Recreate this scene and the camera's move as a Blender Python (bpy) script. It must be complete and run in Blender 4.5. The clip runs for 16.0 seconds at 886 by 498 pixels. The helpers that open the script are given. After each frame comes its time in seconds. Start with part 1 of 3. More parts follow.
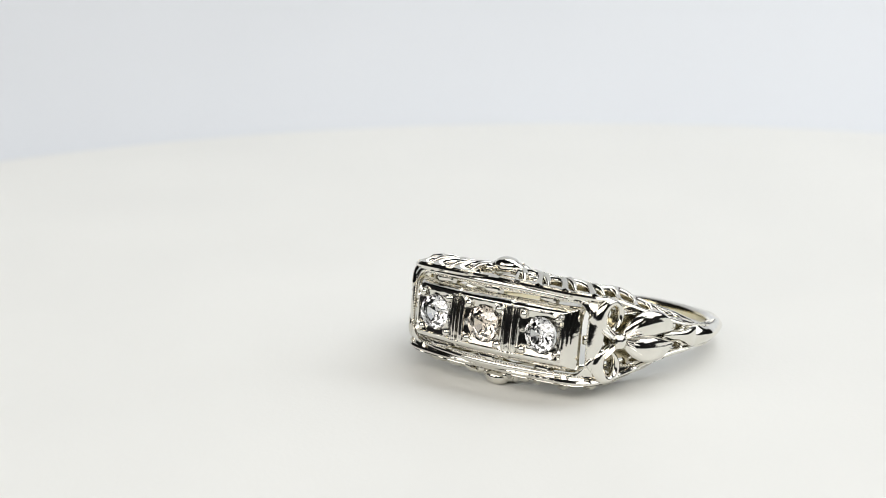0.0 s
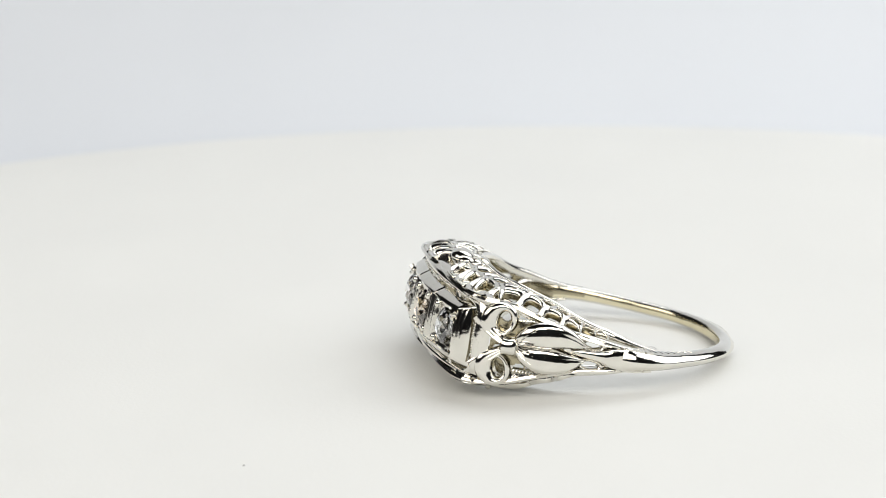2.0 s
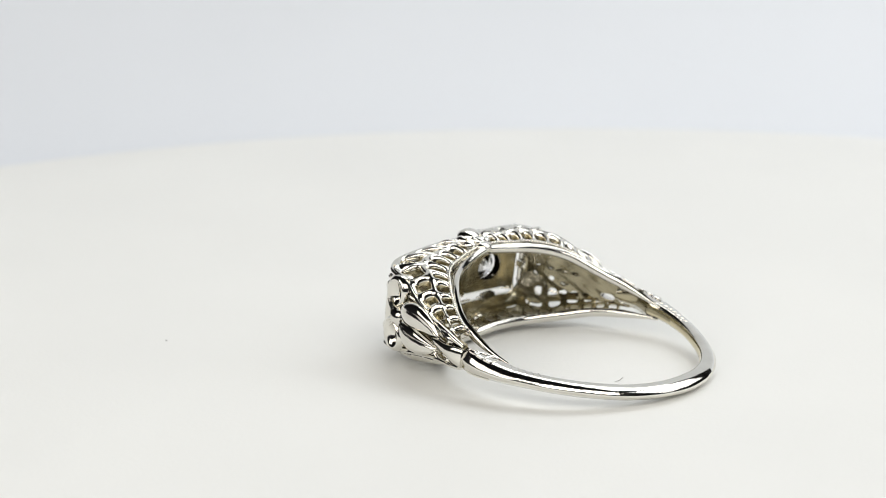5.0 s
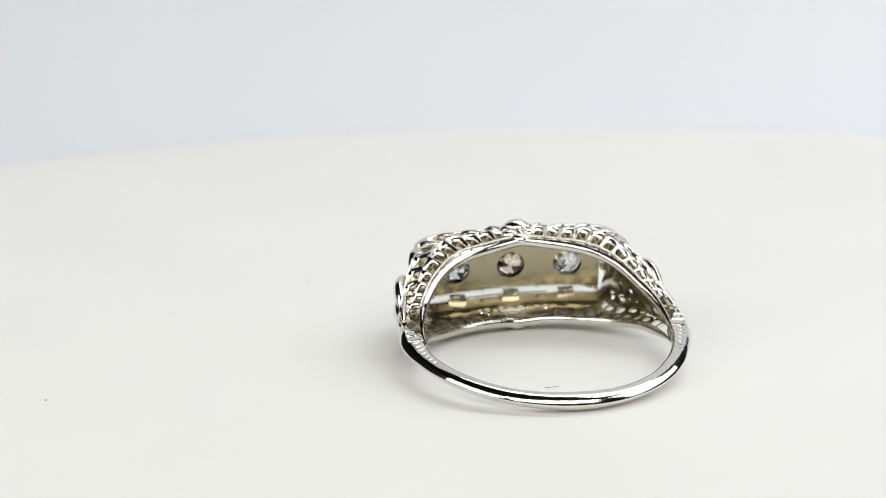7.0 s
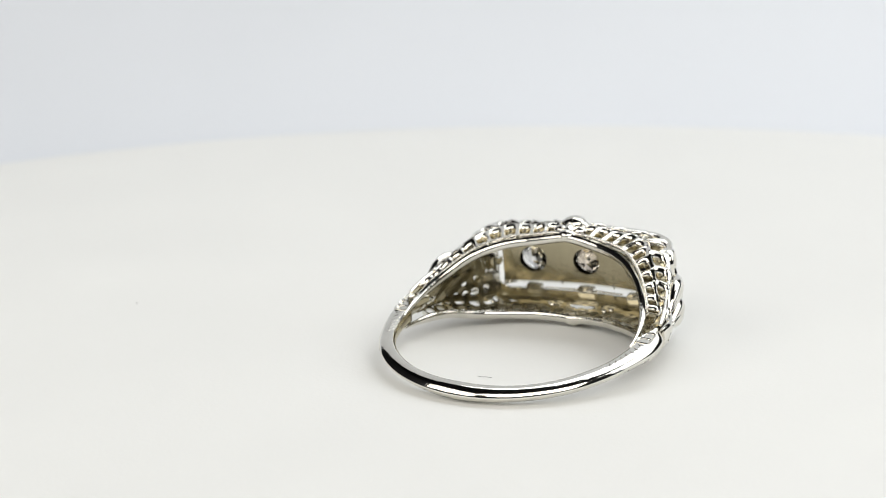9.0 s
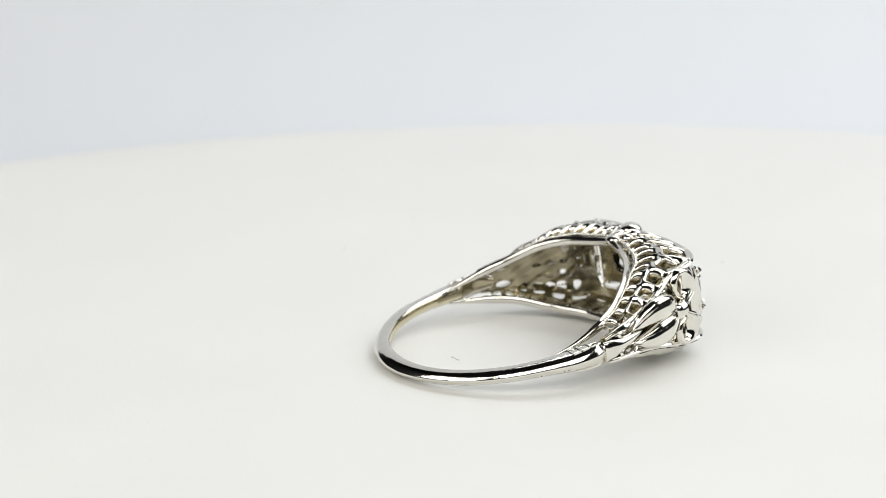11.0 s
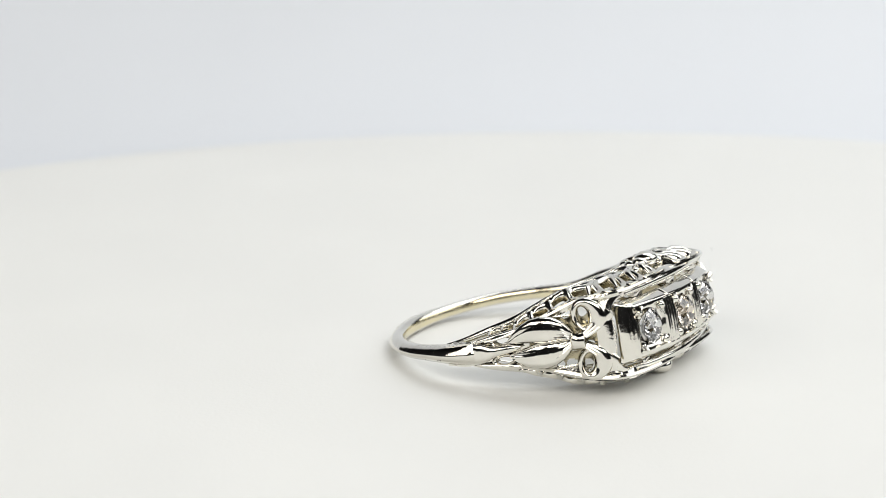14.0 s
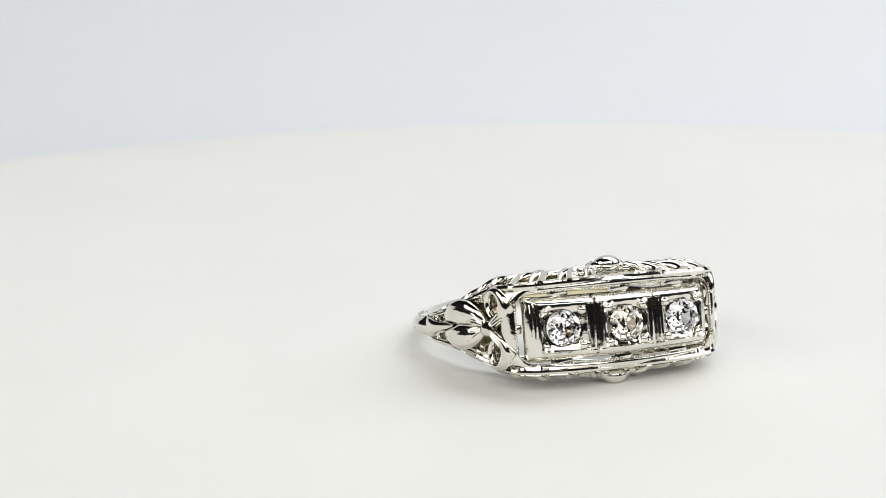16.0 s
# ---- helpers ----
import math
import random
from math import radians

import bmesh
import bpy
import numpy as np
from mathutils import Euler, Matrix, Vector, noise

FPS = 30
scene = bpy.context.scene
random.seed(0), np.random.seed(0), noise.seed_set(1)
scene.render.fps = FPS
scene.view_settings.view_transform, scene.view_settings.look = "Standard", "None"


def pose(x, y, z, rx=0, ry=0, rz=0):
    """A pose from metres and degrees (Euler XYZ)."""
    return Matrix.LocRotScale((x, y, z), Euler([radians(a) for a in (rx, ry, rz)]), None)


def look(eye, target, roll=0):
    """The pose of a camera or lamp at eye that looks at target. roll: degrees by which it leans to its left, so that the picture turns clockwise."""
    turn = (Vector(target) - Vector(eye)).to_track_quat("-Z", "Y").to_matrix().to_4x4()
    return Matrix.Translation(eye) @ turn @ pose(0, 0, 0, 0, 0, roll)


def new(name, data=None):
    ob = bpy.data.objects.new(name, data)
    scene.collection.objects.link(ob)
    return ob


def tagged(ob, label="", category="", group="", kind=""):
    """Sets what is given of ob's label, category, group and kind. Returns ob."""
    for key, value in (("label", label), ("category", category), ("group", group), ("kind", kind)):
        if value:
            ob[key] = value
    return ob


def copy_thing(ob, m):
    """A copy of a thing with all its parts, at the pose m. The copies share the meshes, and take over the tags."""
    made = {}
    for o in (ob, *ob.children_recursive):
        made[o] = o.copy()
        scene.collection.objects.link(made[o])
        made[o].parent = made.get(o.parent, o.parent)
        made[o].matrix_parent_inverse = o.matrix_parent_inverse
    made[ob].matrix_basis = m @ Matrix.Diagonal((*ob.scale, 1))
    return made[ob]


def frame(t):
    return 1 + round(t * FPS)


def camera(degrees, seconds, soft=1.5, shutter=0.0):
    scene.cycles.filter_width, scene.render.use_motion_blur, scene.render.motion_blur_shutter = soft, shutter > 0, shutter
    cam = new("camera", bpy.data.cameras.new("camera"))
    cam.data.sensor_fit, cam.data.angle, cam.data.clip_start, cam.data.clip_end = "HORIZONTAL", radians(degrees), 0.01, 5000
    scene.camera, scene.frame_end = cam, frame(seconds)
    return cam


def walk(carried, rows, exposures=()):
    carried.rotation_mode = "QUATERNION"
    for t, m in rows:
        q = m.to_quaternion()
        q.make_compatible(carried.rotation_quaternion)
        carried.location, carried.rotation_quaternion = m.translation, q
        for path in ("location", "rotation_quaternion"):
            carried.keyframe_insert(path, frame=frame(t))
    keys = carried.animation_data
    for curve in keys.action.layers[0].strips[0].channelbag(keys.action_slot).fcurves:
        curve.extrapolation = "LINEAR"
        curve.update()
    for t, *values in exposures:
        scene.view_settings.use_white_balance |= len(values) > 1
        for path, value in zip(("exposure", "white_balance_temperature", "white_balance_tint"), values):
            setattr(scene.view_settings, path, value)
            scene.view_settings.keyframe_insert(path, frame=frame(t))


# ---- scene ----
# Lengths are written in ring units of 1.1 mm and turned into metres by U.
U = 0.0011
TURN_RATE = -18.92       # degrees per second of the turntable
TURN_START = 146.92
RING_SHIFT = -0.89       # the ring stands off the turntable's axis
TILT = 9.4               # the ring leans on its wide head
MID_HEIGHT = 2.52

# ---- camera and its rows ----
cam = camera(30.0, 16.0, soft=0.8)
cam.data.dof.use_dof = True
cam.data.dof.focus_distance = 94 * U
cam.data.dof.aperture_fstop = 60.0
EYE = (0.0, -96.15 * U, 30.56 * U)
SWAY = [(0.0, 0.4, -5.6), (1.0, 1.9, -3.6), (2.0, 2.2, -0.9), (3.0, 2.4, 0.9), (4.2, 1.4, 2.6), (5.2, 2.8, 3.8), (6.3, 3.5, 4.1), (7.5, 1.0, 2.5),
        (8.5, -0.3, 0.8), (9.2, -1.2, -1.9), (10.3, 4.3, -3.2), (11.3, 9.0, -2.9), (12.0, 7.9, -1.2), (12.5, 7.2, 0.3), (13.0, 4.2, 4.1), (13.2, 1.7, 8.9),
        (13.5, 0.7, 12.9), (14.0, 1.7, 9.7), (14.5, 2.3, 3.6), (15.0, 1.2, 0.0), (15.5, 1.1, -3.5), (16.0, 1.6, -5.1)]
STEP = 0.01958           # degrees of one unit of sway
walk(cam, [(t, pose(*EYE, 90 - 14.01 + b * STEP, 0, 3.82 + a * STEP) @ pose(0, 0, 0, 0, 0, -1.005)) for t, a, b in SWAY])

# ---- light ----
world = bpy.data.worlds.new("studio_air")
scene.world = world
world.use_nodes = True
world.node_tree.nodes["Background"].inputs[0].default_value = (0.9, 0.95, 1.0, 1)
world.node_tree.nodes["Background"].inputs[1].default_value = 0.03


def softbox(name, eye, target, wide, high, power, colour):
    data = bpy.data.lights.new(name, "AREA")
    data.shape, data.size, data.size_y = "RECTANGLE", wide, high
    data.energy, data.color = power, colour
    ob = new(name, data)
    ob.matrix_world = look(eye, target)
    return ob


softbox("top_softbox", (0.16, 0.20, 0.52), (0.03, 0.02, 0), 0.60, 0.34, 1.92, (0.95, 0.98, 1.0))
softbox("key_softbox", (0.46, 0.06, 0.30), (0.02, 0, 0), 0.50, 0.36, 1.06, (0.97, 0.985, 1.0))
softbox("side_softbox", (-0.50, -0.34, 0.38), (0.05, -0.04, 0), 0.56, 0.40, 1.58, (1.0, 0.965, 0.915))
softbox("front_softbox", (0.10, -0.46, 0.42), (0.03, 0, 0), 0.70, 0.30, 2.55, (1.0, 0.965, 0.91))
scene.view_settings.exposure = -0.02


# ---- materials ----
def material(name, colour, rough=0.5, metal=0.0, vary=0.06, scale=200.0, bump=0.0, bump_scale=2000.0):
    m = bpy.data.materials.new(name)
    m.use_nodes = True
    t = m.node_tree
    b = t.nodes["Principled BSDF"]
    b.inputs["Metallic"].default_value = metal
    place = t.nodes.new("ShaderNodeTexCoord")
    n = t.nodes.new("ShaderNodeTexNoise")
    n.inputs["Scale"].default_value, n.inputs["Detail"].default_value = scale, 5
    t.links.new(place.outputs["Object"], n.inputs["Vector"])
    ramp = t.nodes.new("ShaderNodeValToRGB")
    ramp.color_ramp.elements[0].position, ramp.color_ramp.elements[1].position = 0.3, 0.7
    ramp.color_ramp.elements[0].color = (*[c * (1 - vary) for c in colour], 1)
    ramp.color_ramp.elements[1].color = (*[min(1, c * (1 + vary)) for c in colour], 1)
    t.links.new(n.outputs["Fac"], ramp.inputs["Fac"])
    t.links.new(ramp.outputs["Color"], b.inputs["Base Color"])
    r = t.nodes.new("ShaderNodeMapRange")
    r.inputs["To Min"].default_value, r.inputs["To Max"].default_value = rough * 0.6, rough * 1.4
    t.links.new(n.outputs["Fac"], r.inputs["Value"])
    t.links.new(r.outputs["Result"], b.inputs["Roughness"])
    if bump:
        fine = t.nodes.new("ShaderNodeTexNoise")
        fine.inputs["Scale"].default_value, fine.inputs["Detail"].default_value = bump_scale, 4
        t.links.new(place.outputs["Object"], fine.inputs["Vector"])
        bp = t.nodes.new("ShaderNodeBump")
        bp.inputs["Strength"].default_value, bp.inputs["Distance"].default_value = bump, 0.00005
        t.links.new(fine.outputs["Fac"], bp.inputs["Height"])
        t.links.new(bp.outputs["Normal"], b.inputs["Normal"])
    return m


GOLD = material("polished_white_gold", (0.785, 0.765, 0.705), 0.085, 1.0, 0.05, 900, 0.50, 1300)
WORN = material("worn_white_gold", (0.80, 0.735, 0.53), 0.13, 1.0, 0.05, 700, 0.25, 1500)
# dull gold; shade and brown inter-reflection of inner faces put into its colour
SHADED = material("shaded_white_gold", (0.44, 0.395, 0.275), 0.22, 1.0, 0.06, 1200, 0.35, 2600)
WHITE = material("white_turntable_sheet", (0.825, 0.828, 0.803), 0.55, 0.0, 0.012, 60, 0.25, 3500)
PAPER = material("pale_grey_paper", (0.765, 0.79, 0.825), 0.8, 0.0, 0.01, 20)
ROOM = material("dark_room_paint", (0.045, 0.045, 0.048), 0.8, 0.0, 0.1, 4)
CEIL = material("dark_ceiling_paint", (0.03, 0.03, 0.035), 0.8, 0.0, 0.1, 4)
LINT = material("grey_lint", (0.30, 0.29, 0.28), 0.9, 0.0, 0.1, 3000)


def gem_material(name, colour):
    m = bpy.data.materials.new(name)
    m.use_nodes = True
    b = m.node_tree.nodes["Principled BSDF"]
    b.inputs["Base Color"].default_value = (*colour, 1)
    b.inputs["Roughness"].default_value = 0.0
    b.inputs["IOR"].default_value = 2.2
    b.inputs["Transmission Weight"].default_value = 1.0
    return m


CLEAR = gem_material("clear_diamond", (0.99, 0.99, 1.0))
WARM = gem_material("faint_brown_diamond", (0.94, 0.84, 0.72))


# ---- mesh helpers ----
def ramp01(v, lo, hi):
    return max(0.0, min(1.0, (v - lo) / (hi - lo)))


def twist(v):
    """The worn shank is bent a little out of round and out of the ring's plane."""
    x, y, z = v
    k = 0.02 * ramp01(y, 1.0, 5.0) - 0.02 * ramp01(-y, 4.0, 8.0)
    back = ramp01(-y, -2.0, 3.0)
    lift = 0.05 * ramp01(-x, 4.0, 7.0) * ramp01(-y, -2.5, 0.5)
    squeeze = 0.26 * ramp01(x, 1.5, 6.0) * ramp01(-y, 3.0, 7.0)
    skew = 0.25 * ramp01(-x, 2.0, 6.5) * ramp01(y, 2.5, 5.5)
    return (x + 0.06 * back - squeeze, y + skew, z + k * x - 0.24 * ramp01(-y, -3.0, 2.0) + lift)


def mesh_part(name, verts, faces, mat, parent=None, label="", smooth=True, bend=True):
    me = bpy.data.meshes.new(name)
    if bend:
        verts = [twist(v) for v in verts]
    me.from_pydata([(v[0] * U, v[1] * U, v[2] * U) for v in verts], [], faces)
    bm = bmesh.new()
    bm.from_mesh(me)
    bmesh.ops.recalc_face_normals(bm, faces=bm.faces)
    bm.to_mesh(me)
    bm.free()
    me.materials.append(mat)
    me.polygons.foreach_set("use_smooth", [smooth] * len(me.polygons))
    me.update()
    ob = new(name, me)
    if smooth:
        me.set_sharp_from_angle(angle=radians(50))
    if parent:
        ob.parent = parent
    return tagged(ob, label) if label else ob


def loft(loops, closed_ring=False, caps=True):
    """Joins loops of equal length into a skin."""
    n = len(loops[0])
    verts = [tuple(v) for loop in loops for v in loop]
    faces = []
    rows = len(loops)
    for i in range(rows if closed_ring else rows - 1):
        a, b = i * n, ((i + 1) % rows) * n
        for j in range(n):
            k = (j + 1) % n
            faces.append((a + j, a + k, b + k, b + j))
    if caps and not closed_ring:
        faces.append(tuple(range(n)))
        faces.append(tuple(range((rows - 1) * n, rows * n)))
    return verts, faces


def merge(pieces):
    verts, faces = [], []
    for v, f in pieces:
        o = len(verts)
        verts += v
        faces += [tuple(i + o for i in q) for q in f]
    return verts, faces


def tube(points, radius, sides=7, flat=1.0, up=(0, 0, 1), closed=False):
    """A rod along points; radius may be one number or one for each point; flat squeezes it along its second axis."""
    pts = [Vector(p) for p in points]
    loops = []
    n = len(pts)
    for i, p in enumerate(pts):
        if closed:
            d = pts[(i + 1) % n] - pts[i - 1]
        else:
            d = pts[min(i + 1, n - 1)] - pts[max(i - 1, 0)]
        d.normalize()
        a = d.cross(Vector(up))
        if a.length < 1e-4:
            a = d.cross(Vector((1, 0.3, 0)))
        a.normalize()
        b = a.cross(d)
        r = radius[i] if isinstance(radius, (list, tuple)) else radius
        loops.append([p + a * (r * math.cos(2 * math.pi * j / sides)) + b * (r * flat * math.sin(2 * math.pi * j / sides)) for j in range(sides)])
    return loft(loops, closed)


def bead(c, r, squash=(1, 1, 1), rings=5, sides=8):
    c = Vector(c)
    loops = []
    for i in range(rings):
        a = math.pi * (i + 0.5) / rings
        loops.append([c + Vector((r * squash[0] * math.sin(a) * math.cos(2 * math.pi * j / sides), r * squash[1] * math.cos(a), r * squash[2] * math.sin(a) * math.sin(2 * math.pi * j / sides))) for j in range(sides)])
    return loft(loops)


def squarish(hx, hz, n=40, power=8.0):
    """Points round a rectangle with rounded corners, in x and z."""
    out = []
    for j in range(n):
        a = 2 * math.pi * (j + 0.5) / n
        c, s = math.cos(a), math.sin(a)
        k = (abs(c) ** power + abs(s) ** power) ** (-1 / power)
        out.append((hx * c * k, hz * s * k))
    return out


def long_rect(hx, hz, corner, nx=16, nz=6, nc=5):
    """A long rectangle with round corners, evenly cut so that it can follow the head's curve."""
    out = []
    for sx, sz, start in ((1, 1, 0), (-1, 1, 90), (-1, -1, 180), (1, -1, 270)):
        for j in range(nc):
            a = radians(start + 90 * j / (nc - 1))
            out.append((sx * (hx - corner) + corner * math.cos(a), sz * (hz - corner) + corner * math.sin(a)))
        long_side = start in (0, 180)
        n = nx if long_side else nz
        x0, z0 = out[-1]
        x1 = -x0 if long_side else x0
        z1 = z0 if long_side else -z0
        for j in range(1, n):
            out.append((x0 + (x1 - x0) * j / n, z0 + (z1 - z0) * j / n))
    return out


FRONT, BOW = 8.55, 0.030


def front(x, dy):
    """Depth of the head's bowed face at x, dy in front of it."""
    return FRONT - BOW * x * x + dy


# ---- setting ----
def disc(radius, z, n=128):
    return [(radius * math.cos(2 * math.pi * j / n), radius * math.sin(2 * math.pi * j / n), z) for j in range(n)]


table = tagged(new("turntable"), "round matt white turntable with a rounded rim", "turntable")
mesh_part("platter", *loft([disc(86.2, -6.0), disc(87.0, -5.2), disc(87.4, -3.6), disc(87.0, -2.4), disc(86.0, -1.4), disc(84.0, -0.6), disc(81.0, -0.15), disc(77.0, 0.0), disc(40, 0.0), disc(3, 0.0)]), WHITE, table, bend=False)
mesh_part("foot", *loft([disc(52, -14.0), disc(52, -6.0)]), WHITE, table, bend=False)

# The paper lies under the turntable and sweeps up behind it.
sweep = []
for k in range(40):
    if k < 12:
        y, z = -40 + k * 16.5, -14.0
    else:
        a = radians((k - 12) * 90 / 20) if k < 33 else radians(90)
        y, z = 144 + 80 * math.sin(a), -14.0 + 80 * (1 - math.cos(a)) + max(0, k - 32) * 46
    sweep.append((y, z))
verts = [(x, y, z) for y, z in sweep for x in (-190, -95, 0, 95, 190)]
faces = [(i * 5 + j, i * 5 + j + 1, i * 5 + j + 6, i * 5 + j + 5) for i in range(len(sweep) - 1) for j in range(4)]
under = [(x, y + 0.6, z - 0.6) for x, y, z in verts]
n = len(verts)
faces += [tuple(n + i for i in f) for f in faces]
paper = mesh_part("backdrop", verts + under, faces, PAPER, bend=False)
tagged(paper, "pale grey paper sweep behind the turntable", "backdrop", kind="structure")


def slab(name, lo, hi, mat, label):
    v = [(x, y, z) for x in (lo[0], hi[0]) for y in (lo[1], hi[1]) for z in (lo[2], hi[2])]
    f = [(0, 1, 3, 2), (4, 6, 7, 5), (0, 4, 5, 1), (2, 3, 7, 6), (0, 2, 6, 4), (1, 5, 7, 3)]
    ob = mesh_part(name, v, f, mat, smooth=False, bend=False)
    return tagged(ob, label, name.split("_")[0], kind="structure")


slab("floor", (-900, -1000, -30), (900, 700, -17), ROOM, "dark table under the light tent")
slab("wall_south", (-900, -1010, -17), (900, -1000, 900), ROOM, "dark wall of the room behind the camera")
slab("wall_west", (-910, -1000, -17), (-900, 700, 900), ROOM, "dark side wall of the room")
slab("wall_east", (900, -1000, -17), (910, 700, 900), ROOM, "dark side wall of the room")
slab("wall_north", (-900, 700, -17), (900, 710, 900), ROOM, "dark far wall of the room")
slab("ceiling", (-910, -1010, 900), (910, 710, 910), CEIL, "dark ceiling of the room")

# ---- the ring ----
ring = tagged(new("ring"), "antique white gold filigree ring with three diamonds lying on a turntable", "ring")
CY, RI = -2.6, 7.35      # centre and radius of the finger hole


def flow(x, xs, ys):
    """A smooth curve through points, without overshoot."""
    if x <= xs[0]:
        return ys[0]
    if x >= xs[-1]:
        return ys[-1]
    i = max(k for k in range(len(xs) - 1) if xs[k] <= x)

    def slope(k):
        if k == 0 or k == len(xs) - 1:
            k = min(max(k, 1), len(xs) - 1)
            return (ys[k] - ys[k - 1]) / (xs[k] - xs[k - 1])
        a, b = (ys[k] - ys[k - 1]) / (xs[k] - xs[k - 1]), (ys[k + 1] - ys[k]) / (xs[k + 1] - xs[k])
        return 0.0 if a * b <= 0 else 2 * a * b / (a + b)
    h = xs[i + 1] - xs[i]
    t = (x - xs[i]) / h
    return ys[i] * (1 + 2 * t) * (1 - t) ** 2 + slope(i) * h * t * (1 - t) ** 2 + ys[i + 1] * t * t * (3 - 2 * t) + slope(i + 1) * h * t * t * (t - 1)


def ease(a, table):
    """A smooth curve through (angle, value) pairs in falling order of angle."""
    return flow(a, [p[0] for p in table][::-1], [p[1] for p in table][::-1])


OUT_R = [(90, 10.15), (72, 10.75), (60, 11.2), (56, 11.1), (52, 10.6), (48, 10.0), (41, 9.6), (34, 9.2), (25, 8.95), (15, 8.8), (0, 8.70), (-20, 8.40), (-60, 8.36), (-90, 8.44)]
OUT_Z = [(90, 2.52), (60, 2.40), (50, 2.20), (45, 1.92), (38, 1.48), (30, 1.08), (20, 0.76), (10, 0.62), (0, 0.50), (-20, 0.4), (-90, 0.4)]
IN_Z = [(90, 2.90), (75, 2.66), (60, 2.50), (45, 2.16), (27, 1.40), (10, 0.90), (-3, 0.56), (-12, 0.40), (-90, 0.36)]


def at(a, r, z, side=1):
    return (side * r * math.cos(radians(a)), CY + r * math.sin(radians(a)), z)


# shank: from one shoulder round the back to the other, with a soft ridge along its outer face
HALF = [(20, 0.26), (17, 0.44), (13, 0.64), (8, 0.68), (0, 0.57), (-10, 0.47), (-25, 0.42), (-60, 0.41), (-90, 0.48)]


def shank_section(a):
    b = a if a > -90 else -180 - a
    h, ro = ease(b, HALF), ease(b, OUT_R) - 0.50 * ramp01(b, 8, 19)
    ri = RI + max(0.0, min(1.0, (b - 1) / 9)) * (ro - 0.55 - RI)
    half = [(ri, 0.26 * h), (ri + 0.05, 0.62 * h), (ri + 0.16, 0.90 * h), (ri + 0.28, h), (ro - 0.30, 0.86 * h), (ro - 0.12, 0.46 * h), (ro - 0.02, 0.16 * h), (ro, 0.0)]
    return half + [(r, -z) for r, z in half[-2::-1]]


EDGE_CELLS = []
loops = []
SH = 19
for k in range(97):
    a = SH - (180 + 2 * SH) * k / 96
    loops.append([at(a, r, z) for r, z in shank_section(a)])
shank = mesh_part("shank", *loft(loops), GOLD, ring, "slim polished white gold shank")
# inner face worn to a yellower tone; brown paints shade into the shoulder hollows
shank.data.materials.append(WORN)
shank.data.materials.append(SHADED)
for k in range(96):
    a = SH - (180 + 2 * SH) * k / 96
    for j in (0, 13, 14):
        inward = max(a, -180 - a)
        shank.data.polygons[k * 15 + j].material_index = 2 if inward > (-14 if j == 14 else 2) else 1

# shallow cells cut into the edges of the shoulders
for side in (1, -1):
    for s in (1, -1):
        def edge_place(a, v, h):
            sec = shank_section(a)
            (r0, z0), (r1, z1) = sec[2], sec[4]
            return at(a, r0 + (r1 - r0) * v, s * (z0 + (z1 - z0) * v + 0.04 + h), side)
        for k in range(5):
            a = 17.5 - k * 3.9
            EDGE_CELLS.append((side, s, a, edge_place))

# engraved chevrons on the upper and lower edges of the shoulders
for side in (1, -1):
    for s in (1, -1):
        for k in range(7):
            a = -3.5 - k * 3.1
            sec = shank_section(a)
            (r0, z0), (r1, z1) = sec[3], sec[4]
            z0, z1 = s * (z0 - 0.025), s * (z1 - 0.025)
            mesh_part("chevron", *tube([at(a + 1.4, r0 - 0.1, z0, side), at(a - 0.8, (r0 + r1) / 2, (z0 + z1) / 2, side), at(a + 1.2, r1 - 0.02, z1, side)], [0.03, 0.055, 0.03], 5), GOLD, shank)

for x, y, z in ((8.60, -3.60, -0.28), (8.61, -3.35, -0.25), (8.45, -4.9, -0.30)):
    r, a = math.hypot(x, y - CY), math.degrees(math.atan2(y - CY, x))
    sec = shank_section(a)
    h = ease(a, HALF)
    mesh_part("casting_pit", *bead(at(a, float(np.interp(-z, [0.0, 0.16 * h, 0.46 * h, 0.86 * h], [sec[7][0], sec[6][0], sec[5][0], sec[4][0]])) - 0.01, z), 0.05, rings=4, sides=6), LINT, shank)

# outer frame of the head
prof = [(6.54, 2.66, -1.85), (6.62, 2.74, -1.40), (6.60, 2.71, -1.12), (6.51, 2.61, -0.88), (6.38, 2.46, -0.70), (6.22, 2.29, -0.62), (6.08, 2.13, -0.66), (6.00, 2.06, -0.80), (6.00, 2.06, -1.10), (6.14, 2.26, -1.85)]
frame_loops = []
for hx, hz, dy in prof:
    # the short ends are shallow, the long sides run down into the galleries
    frame_loops.append([(x, front(x, max(dy, -1.85 + 0.60 * max(0.0, min(1.0, (abs(x) - 5.4) / 0.7))) + (0.08 - 0.05 * z * z) * flow(abs(x), [5.3, 6.1], [0, 1])), z) for x, z in ((x, z * (1 - 0.09 * (x / 6.6) ** 2)) for x, z in long_rect(hx, hz, 0.95, nc=9))])
head_frame = mesh_part("head_frame", *loft(frame_loops, True), GOLD, ring, "polished rectangular rim of the head")
# the rim's inner and back faces are coloured darker to stand for shade
head_frame.data.materials.append(SHADED)
around = len(frame_loops[0])
for k, poly in enumerate(head_frame.data.polygons):
    poly.material_index = 1 if k // around in (8, 9) else 0
